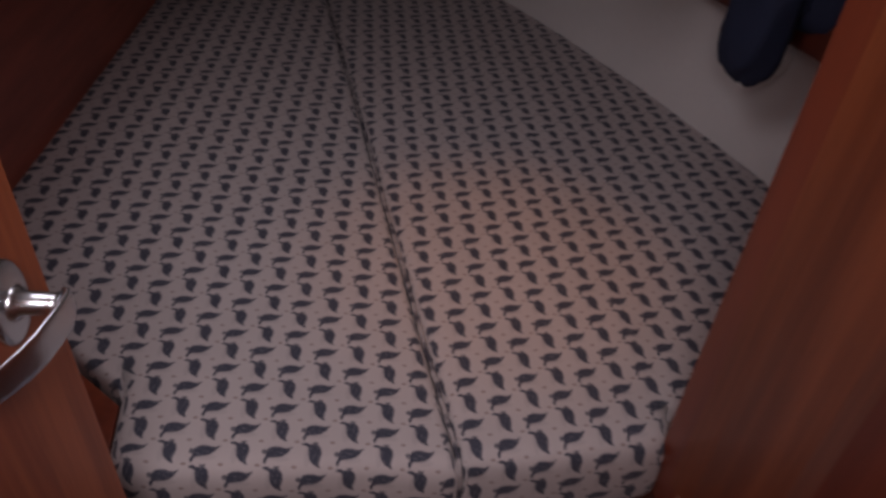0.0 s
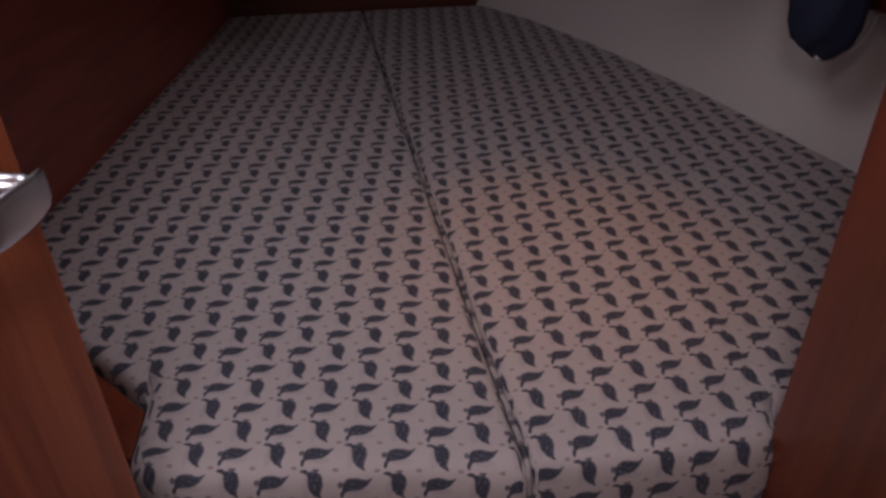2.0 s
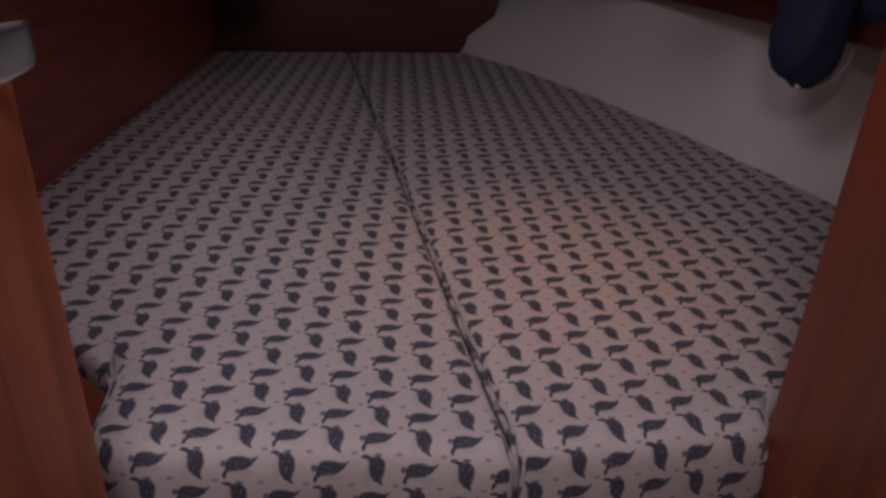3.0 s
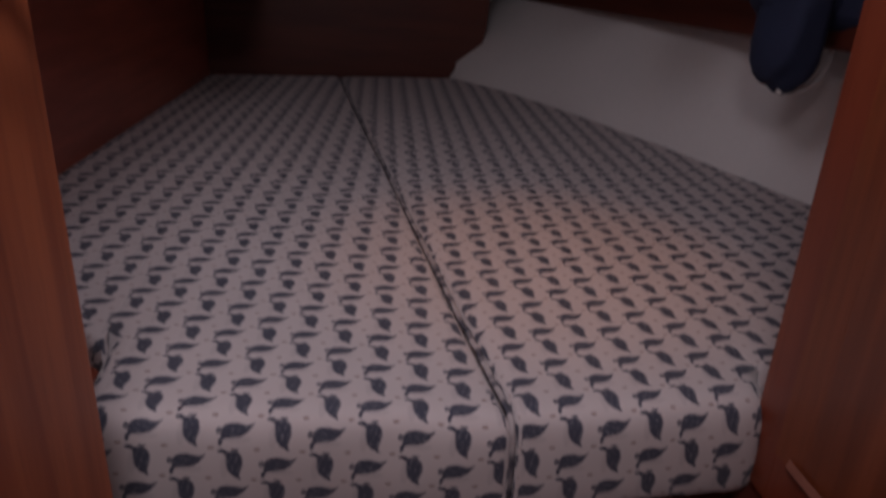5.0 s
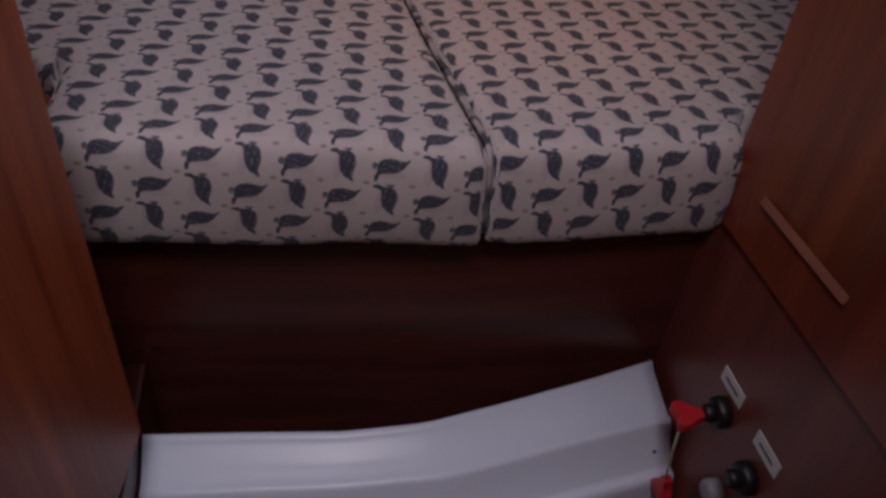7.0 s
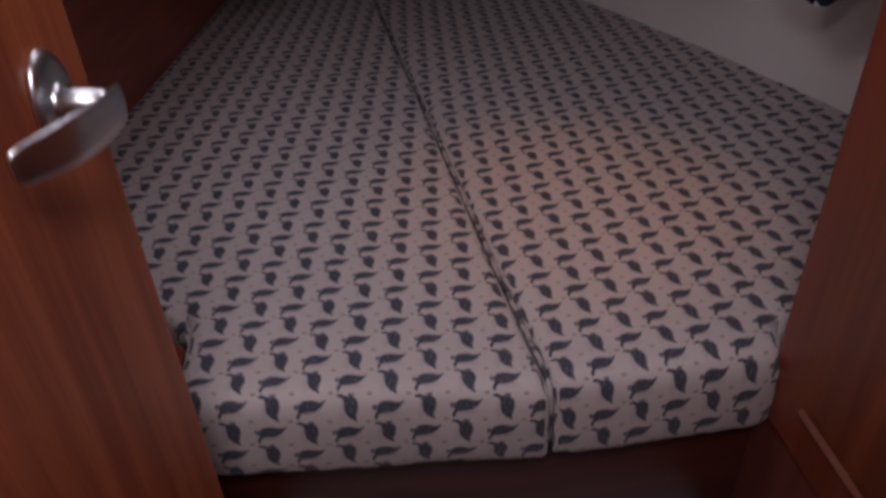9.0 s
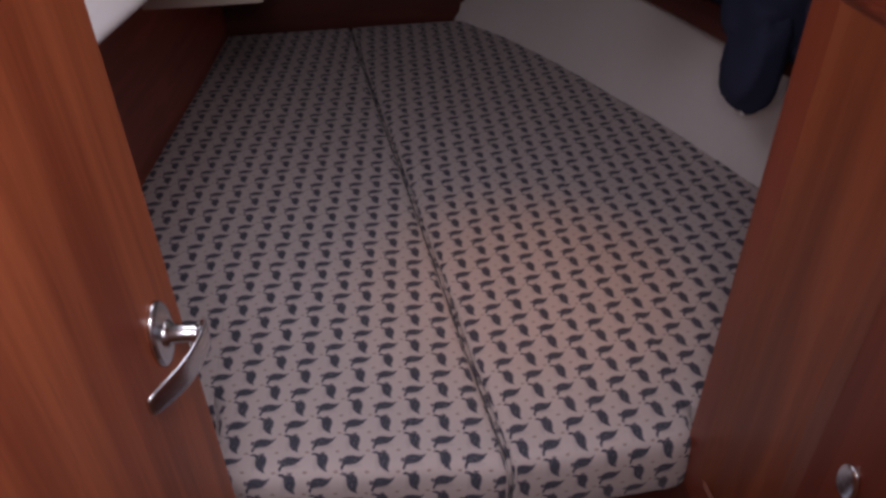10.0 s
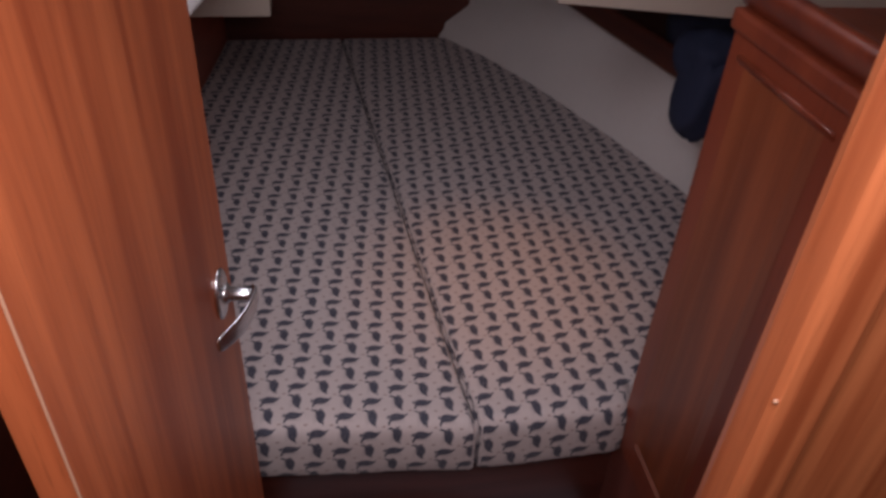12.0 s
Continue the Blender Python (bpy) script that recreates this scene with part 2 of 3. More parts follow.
def tube(points, radii, sides=14, bm=None):
    """A round bar along points, closed at its ends."""
    bm = bm or bmesh.new()
    points = [Vector(p) for p in points]
    rings = []
    side = None
    for i, p in enumerate(points):
        way = (points[min(i + 1, len(points) - 1)] - points[max(i - 1, 0)]).normalized()
        if side is None:
            side = way.orthogonal().normalized()
        side = (side - way * side.dot(way)).normalized()
        up = way.cross(side)
        r = radii[i] if isinstance(radii, (list, tuple)) else radii
        rx, ry = r if isinstance(r, tuple) else (r, r)
        rings.append([bm.verts.new(p + side * rx * math.cos(q) + up * ry * math.sin(q)) for q in (2 * math.pi * n / sides for n in range(sides))])
    for one, two in zip(rings, rings[1:]):
        for n in range(sides):
            bm.faces.new((one[n], one[(n + 1) % sides], two[(n + 1) % sides], two[n]))
    bm.faces.new(rings[0][::-1])
    bm.faces.new(rings[-1])
    return bm


def glide(knots, t):
    """A value from (t, value) knots, straight between them."""
    return float(np.interp(t, [k[0] for k in knots], [k[1] for k in knots]))


def sheet(rows):
    """A surface over a grid of points."""
    bm = bmesh.new()
    grid = [[bm.verts.new(p) for p in row] for row in rows]
    for one, two in zip(grid, grid[1:]):
        for n in range(len(one) - 1):
            bm.faces.new((one[n], one[n + 1], two[n + 1], two[n]))
    return bm


def thick(bm, depth):
    """Gives an open sheet a thickness."""
    bmesh.ops.recalc_face_normals(bm, faces=bm.faces)
    bmesh.ops.solidify(bm, geom=list(bm.faces), thickness=depth)
    return bm


# ---- the setting: cabin and saloon ----
BED = 0.70
HULL_BED = [(-0.05, 0.93), (0.35, 0.905), (0.65, 0.852), (0.85, 0.808), (1.05, 0.757), (1.25, 0.693), (1.45, 0.627), (1.65, 0.556), (1.80, 0.497), (1.95, 0.420), (2.10, 0.335), (2.40, 0.20)]
HULL_SHELF = [(-0.05, 1.08), (0.35, 1.00), (0.70, 0.90), (1.05, 0.81), (1.45, 0.725), (1.80, 0.665), (2.10, 0.625), (2.40, 0.59)]
LEFT = [(0.20, -0.86), (0.77, -0.785), (1.15, -0.735), (1.60, -0.675), (2.20, -0.605)]


def ellipse_shape(centre, wide, high):
    """A small flat bead, thick in the middle."""
    bm = bmesh.new()
    bmesh.ops.create_uvsphere(bm, u_segments=8, v_segments=6, radius=1.0)
    for v in bm.verts:
        v.co = Vector((centre[0] + v.co.x * wide, centre[1] + v.co.y * wide, centre[2] + v.co.z * high))
    return bm


def setting(name, bm, mat, label, smooth=False):
    return tagged(link(name, bm, mat, smooth=smooth), label, name.split("_")[0], kind="structure")


setting("floor", box(-1.9, 1.9, -3.2, 2.6, -0.06, 0.0), M_FLOORWOOD, "dark varnished wooden cabin sole")
for name, x0, x1, y0, y1 in (("ceiling_fore", -1.9, 1.9, -0.54, -0.04), ("ceiling_aft", -1.9, 1.9, 0.44, 2.6), ("ceiling_port", -1.9, -0.52, -0.04, 0.44), ("ceiling_hullside", -0.04, 1.9, -0.04, 0.44)):
    tagged(link(name, box(x0, x1, y0, y1, 1.90, 1.96), M_WHITE), "white lined cabin ceiling round the deck hatch", "ceiling", kind="structure")


def hull_rows():
    rows = []
    for y in np.linspace(-0.55, 2.45, 25):
        a, b = glide(HULL_BED, y), glide(HULL_SHELF, y)
        rows.append([(a - 0.10, y, 0.30), (a - 0.03, y, 0.52), (a + 0.004, y, 0.66), (a + 0.02, y, 0.74), (0.5 * (a + b) + 0.018, y, 0.86), (b, y, 0.985), (b + 0.10, y, 1.15), (b + 0.18, y, 1.40), (b + 0.20, y, 1.66), (b + 0.2, y, 1.95)])
    return rows


setting("wall_hull", thick(sheet(hull_rows()), 0.03), M_HULL, "off-white painted curved hull side beside the berth", smooth=True)


def left_rows():
    return [[(glide(LEFT, y), y, z) for z in (0.0, 0.5, 0.98, 1.3, 1.95)] for y in np.linspace(0.2, 2.3, 9)]


setting("wall_inner", thick(sheet(left_rows()), 0.02), M_INNER, "dark mahogany panelled wall along the berth")
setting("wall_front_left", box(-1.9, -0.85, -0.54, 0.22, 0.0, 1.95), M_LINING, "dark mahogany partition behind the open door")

# end wall: dark board with its lower hull-side corner cut round
END = 2.13
outline = [(-0.75, 0.50), (0.24, 0.50), (0.289, 0.705), (0.305, 0.725), (0.345, 0.755), (0.382, 0.786), (0.408, 0.827), (0.421, 0.886), (0.425, 0.949), (0.430, 1.073), (0.44, 1.95), (-0.75, 1.95)]
bm = bmesh.new()
near = [bm.verts.new((x, END, z)) for x, z in outline]
far = [bm.verts.new((x, END + 0.018, z)) for x, z in outline]
bm.faces.new(near)
bm.faces.new(far[::-1])
for i in range(len(outline)):
    j = (i + 1) % len(outline)
    bm.faces.new((near[i], far[i], far[j], near[j]))
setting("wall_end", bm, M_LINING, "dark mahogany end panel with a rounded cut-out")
setting("wall_stern", box(-1.9, 1.9, 2.46, 2.52, 0.0, 1.95), M_HULL, "off-white hull behind the end panel")

# aslant board that closes the cut corner of the berth behind the open door
setting("wall_aslant", prism([(-0.478, 0.102), (-0.478, 0.186), (-0.86, 0.583), (-0.86, 0.42)], 0.0, 0.672, bevel=0.003), M_CABINET, "varnished mahogany board set aslant under the cut corner of the cushion")

# bulkhead with the doorway, and the saloon that closes the place behind the camera
setting("wall_bulkhead_left", box(-1.9, -0.545, -0.59, -0.548, 0.0, 1.95), M_JAMB, "varnished mahogany bulkhead")
setting("wall_bulkhead_right", box(0.060, 1.9, -0.595, -0.565, 0.0, 1.95), M_JAMB, "varnished mahogany bulkhead")
setting("wall_bulkhead_top", box(-0.475, 0.060, -0.59, -0.545, 1.84, 1.95), M_JAMB, "varnished mahogany bulkhead above the doorway")
jamb = setting("trim_jamb", box(0.034, 0.080, -0.605, -0.560, 0.0, 1.84, bevel=0.010), M_JAMB, "bright varnished mahogany door jamb")
setting("trim_hinge_side", box(-0.545, -0.499, -0.60, -0.552, 0.0, 1.84, bevel=0.004), M_DOOR, "varnished mahogany door post")
chip = ellipse_shape((0.0335, -0.6010, 1.421), 0.0018, 0.0020)
part("chip", chip, M_PALE, jamb, "small pale chip in the varnish")
setting("wall_saloon_left", box(-1.96, -1.9, -3.2, 2.6, 0.0, 1.95), M_JAMB, "mahogany saloon side")
setting("wall_saloon_right", box(1.9, 1.96, -3.2, 2.6, 0.0, 1.95), M_JAMB, "mahogany saloon side")
setting("wall_saloon_back", box(-1.9, 1.9, -3.26, -3.2, 0.0, 1.95), M_JAMB, "mahogany saloon bulkhead")
for name, x0, x1, y0, y1 in (("ceiling_saloon_back", -1.9, 1.9, -3.2, -1.30), ("ceiling_saloon_front", -1.9, 1.9, -0.69, -0.54), ("ceiling_saloon_left", -1.9, -0.48, -1.30, -0.69), ("ceiling_saloon_right", 0.04, 1.9, -1.30, -0.69)):
    setting(name, box(x0, x1, y0, y1, 1.95, 2.0), M_WHITE, "white saloon headlining round the open hatch")

# ---- berth base ----
base = thing("berth_bench", "dark mahogany berth front below the cushions", "berth")
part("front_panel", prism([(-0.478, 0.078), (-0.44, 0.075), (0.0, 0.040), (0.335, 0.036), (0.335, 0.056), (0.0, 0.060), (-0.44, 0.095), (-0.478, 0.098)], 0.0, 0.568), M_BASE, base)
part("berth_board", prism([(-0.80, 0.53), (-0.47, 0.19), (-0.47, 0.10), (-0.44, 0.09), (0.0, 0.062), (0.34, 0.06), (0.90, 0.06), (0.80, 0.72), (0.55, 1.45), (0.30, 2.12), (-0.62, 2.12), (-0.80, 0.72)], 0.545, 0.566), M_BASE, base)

# ---- cushions ----
EDGE = [(0.003, 0.1325), (0.0, 0.130), (-0.004, 0.119), (-0.005, 0.096), (-0.004, 0.064), (-0.001, 0.034), (0.004, 0.018), (0.011, 0.008), (0.021, 0.002), (0.034, 0.0)]
TIGHT = [(0.0, 0.122), (0.0, 0.06), (0.0, 0.020), (0.004, 0.010), (0.010, 0.003), (0.021, 0.0)]
FLAT = [(0.0, 0.122), (0.0, 0.002), (0.0008, 0.0), (0.004, 0.0), (0.012, 0.0)]


def arc(profile):
    """How far the cloth runs from the flat of the top to each point of an edge."""
    out, run = [0.0], 0.0
    for one, two in zip(profile[::-1], profile[-2::-1]):
        run += math.dist(one, two)
        out.append(run)
    return out[::-1]


def cushion_part(name, parent, lo, hi, front, back, edges, shear, start, seed, corner=0.05, label="", lo_end=9.0, hi_end=9.0, lattice=None):
    """One block of a cushion. lo, hi: x of its sides at y; front, back: y of its ends at x; edges: profiles of the sides lo, hi, front, back."""
    e_lo, e_hi, e_fr, e_bk = edges
    bm = bmesh.new()
    layer = bm.loops.layers.uv.new("cloth")
    inner_s, inner_d = np.linspace(0, 1, 15), np.linspace(0, 1, 52)
    cols = [("lo", i, d, c, n / (len(e_lo) - 1)) for n, ((i, d), c) in enumerate(zip(e_lo, arc(e_lo)))] + [("in", s, 0, 0, 0) for s in inner_s[1:-1]] + [("hi", i, d, c, 1 - n / (len(e_hi) - 1)) for n, ((i, d), c) in enumerate(zip(e_hi[::-1], arc(e_hi)[::-1]))]
    rows = [("fr", i, d, c) for (i, d), c in zip(e_fr, arc(e_fr))] + [("in", s, 0, 0) for s in inner_d[1:-1] ** 1.3] + [("bk", i, d, c) for (i, d), c in zip(e_bk[::-1], arc(e_bk)[::-1])]
    ilo, ihi, ifr, ibk = e_lo[-1][0], e_hi[-1][0], e_fr[-1][0], e_bk[-1][0]
    verts, maps = [], []
    for rk, ri, rd, rc in rows:
        vrow, mrow = [], []
        for ck, ci, cd, cc, cn in cols:
            xg = {"lo": lo(0.3) + ci, "hi": hi(0.3) - ci}.get(ck, lo(0.3) + ilo + ci * (hi(0.3) - ihi - lo(0.3) - ilo))
            f, b = front(xg), back(xg)
            y = f + ri if rk == "fr" else b - ri if rk == "bk" else f + ifr + ri * (b - ibk - f - ifr)
            l, h = lo(y), hi(y)
            x = l + ci if ck == "lo" else h - ci if ck == "hi" else l + ilo + ci * (h - ihi - l - ilo)
            f = front(x)
            y = f + ri if rk == "fr" else y
            if (ck == "lo" and y > lo_end) or (ck == "hi" and y > hi_end):
                wall = 0.12 if cn == 0 else 0.0
                x, cd, cc = (l + ilo * cn * cn, wall, 0.0) if ck == "lo" else (h - ihi * cn * cn, wall, 0.0)
            drop = max(cd, rd)
            # round the corners in plan
            cr = corner if (e_lo if ck == "lo" else e_hi) is EDGE else min(corner, 0.016)
            if rk == "fr" and ck != "in" and cr:
                w = Vector((min(ci, cr) - cr, min(ri, cr) - cr))
                m = max(abs(w.x), abs(w.y))
                if m > 1e-6 and w.length > 1e-6:
                    w = w * (m / w.length)
                    x = (l + cr + w.x) if ck == "lo" else (h - cr - w.x)
                    y = (f + cr + w.y) if ri < cr else y
                    x = x if ci < cr else (l + ci if ck == "lo" else h - ci)
            wave = 0.0028 * noise.noise(Vector((x * 5 + seed, y * 5, 0.3))) + 0.0015 * noise.noise(Vector((x * 14 + seed, y * 14, 1.3)))
            if rk == "fr":
                y += 0.004 * noise.noise(Vector((x * 9 + seed, 0.7, drop * 16)))
            if drop > 0.1:
                drop += 0.005 * noise.noise(Vector((x * 7 + seed, y * 7, 4.1))) + 0.002 * noise.noise(Vector((x * 31, y * 31, seed)))
            z = BED - drop + wave * (1.0 if drop < 0.01 else 0.4)
            vrow.append(bm.verts.new((x, y, z)))
            across = x - shear * (y - f)
            across += -cc if ck == "lo" and cd > 0.004 else cc if ck == "hi" and cd > 0.004 else 0.0
            along = ifr - rc if rk == "fr" else (y - f)
            if lattice:
                # the cloth lies turned on this cushion: columns and rows of the print counted from one leaf
                dx, dy = across + shear * (y - f) - start[0], f + along - start[1]
                mrow.append((0.0490 * (lattice[0] * dx + lattice[1] * dy + 1.5), 0.0392 * (lattice[2] * dx + lattice[3] * dy + 0.5)))
            else:
                mrow.append((across - start[0], along - start[1]))
        verts.append(vrow)
        maps.append(mrow)
    for r in range(len(rows) - 1):
        for c in range(len(cols) - 1):
            four = ((r, c), (r, c + 1), (r + 1, c + 1), (r + 1, c))
            face = bm.faces.new([verts[i][j] for i, j in four])
            for loop, (i, j) in zip(face.loops, four):
                loop[layer].uv = maps[i][j]
    ob = part(name, bm, M_CLOTH, parent, label, smooth=True)
    return ob


SEAM = [(-0.02, 0.012), (0.06, 0.006), (0.19, -0.004), (0.30, -0.012), (0.45, -0.021), (0.70, -0.037), (0.98, -0.054), (1.28, -0.076), (1.70, -0.103), (2.13, -0.128)]
seam_at = lambda y: glide(SEAM, y)


def front_left(x):
    return -0.004 - 0.10 * min(x, 0.0)


def front_right(x):
    return 0.0 + 0.03 * max(0.0, x - 0.24)


def diagonal(x):
    """The corner of the berth behind the door is cut off aslant."""
    return 0.192 - 1.04 * (x + 0.475)


U0, V0 = 0.032 - 0.0245 - 0.049, 0.031 - 0.0196
left = thing("berth_cushion", "thick berth cushion in off-white cotton printed with blue-grey leaves", "cushion", "berth cushions")
cushion_part("main_panel", left, lambda y: -0.475, lambda y: seam_at(y) - 0.0012, front_left, lambda x: 2.12, (EDGE, TIGHT, EDGE, TIGHT), 0.01, (-0.4348, 0.1207), 3.1, lo_end=0.215, lattice=(19.858, -2.593, 3.943, 26.319))
cushion_part("side_panel", left, lambda y: glide(LEFT, y) + 0.012, lambda y: -0.475, diagonal, lambda x: 2.12, (TIGHT, FLAT, TIGHT, TIGHT), 0.01, (-0.4348, 0.1207), 3.1, corner=0.0, lattice=(19.858, -2.593, 3.943, 26.319))
right = thing("berth_cushion", "berth cushion in leaf-printed off-white cotton, beside the hull", "cushion", "berth cushions")
cushion_part("main_panel", right, lambda y: seam_at(y) + 0.0012, lambda y: 0.346 - max(0.0, y - 1.95) * 0.35, front_right, lambda x: 2.12, (TIGHT, EDGE, EDGE, TIGHT), 0.08, (U0, V0), 8.7, hi_end=0.062)
cushion_part("side_panel", right, lambda y: 0.346 - max(0.0, y - 1.95) * 0.35, lambda y: max(glide(HULL_BED, y) - 0.006, 0.356 - max(0.0, y - 1.95) * 0.35), lambda x: 0.055, lambda x: 2.12, (FLAT, TIGHT, EDGE, TIGHT), 0.08, (U0 + 0.0042, V0 - 0.055), 8.7, corner=0.0)

# rolled seam edge that closes the left cushion along the split
hem = [(0.011, 0.006, 0.584), (0.011, 0.003, 0.600), (0.0105, 0.001, 0.640), (0.009, 0.002, 0.672), (0.008, 0.008, 0.690)]
hem += [(seam_at(y) + 0.0022 * noise.noise(Vector((y * 22, 3.1, 0))) + 0.0010 * math.sin(y * 130), y, 0.6932 + 0.0018 * noise.noise(Vector((y * 30, 0.4, 2.0)))) for y in np.linspace(0.025, 2.1, 150)]
part("seam_roll", tube(hem, 0.0040, sides=8), M_SEAM, left, "rolled cloth seam", smooth=True)

# ---- door ----
HINGE, FREE = Vector((-0.4545, -0.512, 0)), Vector((-0.396, -0.072, 0))
along = (FREE - HINGE).normalized()
door_m = Matrix(((along.y, along.x, 0, HINGE.x), (-along.x, along.y, 0, HINGE.y), (0, 0, 1, 0), (0, 0, 0, 1)))
WIDTH = (FREE - HINGE).length
door = tagged(new("door_1"), "varnished mahogany cabin door standing open, with a chrome lever handle", "door", kind="structure")
leaf = part("door_leaf", box(-0.030, 0.0, -0.0205, WIDTH, 0.37, 1.82, bevel=0.0012, turn=door_m), M_DOOR, door)
part("edge_lipping", box(-0.0012, 0.0006, -0.0212, -0.0190, 0.37, 1.82, bevel=0.0005, turn=door_m), M_PALE, leaf, "thin pale line along the hinge edge")


def ellipse_plate(centre, normal_m, ry, rz, depth, sides=28, dome=0.0):
    """A domed oval plate in the plane x = 0 of normal_m, towards +x."""
    bm = bmesh.new()
    rings = []
    for x, k in ((0.0, 1.0), (depth * 0.55, 1.0), (depth * 0.85, 0.93), (depth, 0.78), (depth + dome * 0.7, 0.4)):
        rings.append([bm.verts.new((centre[0] + x, centre[1] + ry * k * math.cos(q), centre[2] + rz * k * math.sin(q))) for q in (2 * math.pi * n / sides for n in range(sides))])
    for one, two in zip(rings, rings[1:]):
        for n in range(sides):
            bm.faces.new((one[n], one[(n + 1) % sides], two[(n + 1) % sides], two[n]))
    bm.faces.new(rings[0][::-1])
    bm.faces.new(rings[-1])
    bmesh.ops.transform(bm, matrix=normal_m, verts=bm.verts)
    return bm


HY, HZ = WIDTH - 0.058, 1.171
handle = part("door_handle", ellipse_plate((0.0, HY, HZ), door_m, 0.027, 0.038, 0.006, dome=0.004), M_CHROME, door, "polished chrome lever handle on an oval rose", smooth=True)
bm = tube([door_m @ Vector(p) for p in ((0.004, HY, HZ), (0.012, HY, HZ), (0.013, HY, HZ), (0.036, HY, HZ), (0.042, HY, HZ))], [0.017, 0.013, 0.0098, 0.0090, 0.0075])
part("spindle", bm, M_CHROME, handle, smooth=True)


def blade(points, heights, depth):
    """A bent flat bar: points (out from the door, along it), its height at each, rounded on its edges."""
    bm = bmesh.new()
    rings = []
    for i, (px, py) in enumerate(points):
        a, b = points[max(i - 1, 0)], points[min(i + 1, len(points) - 1)]
        way = Vector((b[0] - a[0], b[1] - a[1], 0)).normalized()
        out = Vector((way.y, -way.x, 0))
        ring = []
        for q in range(16):
            w = 2 * math.pi * q / 16
            c, d = math.cos(w), math.sin(w)
            c, d = math.copysign(abs(c) ** 0.6, c), math.copysign(abs(d) ** 0.6, d)
            p = Vector((px, HY + py, HZ - 0.002)) + out * (depth * c) + Vector((0, 0, heights[i] * d))
            ring.append(bm.verts.new(door_m @ p))
        rings.append(ring)
    for one, two in zip(rings, rings[1:]):
        for q in range(16):
            bm.faces.new((one[q], one[(q + 1) % 16], two[(q + 1) % 16], two[q]))
    bm.faces.new(rings[0][::-1])
    bm.faces.new(rings[-1])
    return bm


LEVER = [(0.040, 0.012), (0.0445, 0.009), (0.0470, 0.002), (0.0475, -0.010), (0.0460, -0.026), (0.0430, -0.044), (0.0380, -0.060), (0.0310, -0.075), (0.0250, -0.086), (0.0200, -0.094), (0.0180, -0.097)]
part("lever", blade(LEVER, [0.009, 0.011, 0.013, 0.0145, 0.0155, 0.0155, 0.015, 0.014, 0.013, 0.0115, 0.008], 0.0022), M_CHROME, handle, smooth=True)
sill = thing("door_sill", "dark mahogany sill block beneath the open door", "sill")
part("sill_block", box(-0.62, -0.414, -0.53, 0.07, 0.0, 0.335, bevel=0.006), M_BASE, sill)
front_sill = thing("threshold", "dark wooden threshold in front of the white step", "threshold")
part("threshold_board", prism([(-0.414, -0.135), (-0.16, -0.155), (0.02, -0.168), (0.10, -0.165), (0.10, -0.185), (-0.414, -0.175)], 0.0, 0.252, bevel=0.004), M_CABINET, front_sill)

# ---- cabinet beside the doorway ----
P0, P1 = Vector((0.322, 0.020, 0)), Vector((0.300, -0.543, 0))
run = (P1 - P0).normalized()
cab_m = Matrix(((run.y, run.x, 0, P0.x), (-run.x, run.y, 0, P0.y), (0, 0, 1, 0), (0, 0, 0, 1)))
LONG = (P1 - P0).length
cabinet = thing("cabinet", "varnished mahogany cabinet with a framed panel door and a railed top", "cabinet")
part("body", box(-0.60, -0.020, 0.0, LONG, 0.0, 1.462, turn=cab_m), M_CABINET, cabinet)
PY0, PY1, PZ0, PZ1 = 0.050, 0.250, 0.652, 1.432
part("stile", box(-0.020, 0.0, 0.0, PY0, 0.585, 1.462, turn=cab_m), M_CABINET, cabinet)
part("stile", box(-0.020, 0.0, PY1, LONG, 0.585, 1.462, turn=cab_m), M_CABINET, cabinet)
part("rail", box(-0.020, -0.0005, PY0, PY1, 0.585, PZ0, turn=cab_m), M_CABINET, cabinet)
part("plinth", box(-0.020, -0.006, -0.017, LONG, 0.0, 0.584, turn=cab_m), M_PLINTH, cabinet, "darker mahogany plinth")
part("rail", box(-0.020, -0.0005, PY0, PY1, PZ1, 1.462, turn=cab_m), M_CABINET, cabinet)
panel = part("door_panel", box(-0.020, -0.0034, PY0, PY1, PZ0, PZ1, turn=cab_m), M_PANEL, cabinet, "browner mahogany panel")


def bevel_strip(a, b, inward):
    """A sloped moulding between two corners of the frame, down to the panel."""
    bm = bmesh.new()
    a, b, w = Vector(a), Vector(b), Vector(inward)
    pts = [a, b, b + w + Vector((-0.0035, 0, 0)), a + w + Vector((-0.0035, 0, 0)), a + Vector((-0.0035, 0, 0)), b + Vector((-0.0035, 0, 0))]
    v = [bm.verts.new(cab_m @ p) for p in pts]
    for f in ((0, 1, 2, 3), (4, 5, 1, 0), (3, 2, 5, 4), (0, 3, 4), (1, 5, 2)):
        bm.faces.new([v[i] for i in f])
    return bm


part("moulding", bevel_strip((0.004, PY0 + 0.026, PZ0 + 0.002), (0.004, PY1 - 0.006, PZ0 + 0.002), (0, 0, 0.010)), M_MOULD, panel)
part("moulding", tube([cab_m @ Vector((-0.002, y, PZ1 - 0.002)) for y in (PY0 - 0.018, PY1 + 0.016)], [(0.005, 0.011)] * 2, sides=16), M_CABINET, panel, smooth=True)
part("moulding", bevel_strip((0.0003, PY0 - 0.0004, PZ0), (0.0003, PY0 - 0.0004, PZ1), (0, 0.046, 0)), M_PANEL, panel)
part("moulding", bevel_strip((0.0003, PY1 + 0.0004, PZ0), (0.0003, PY1 + 0.0004, PZ1), (0, -0.030, 0)), M_PANEL, panel)
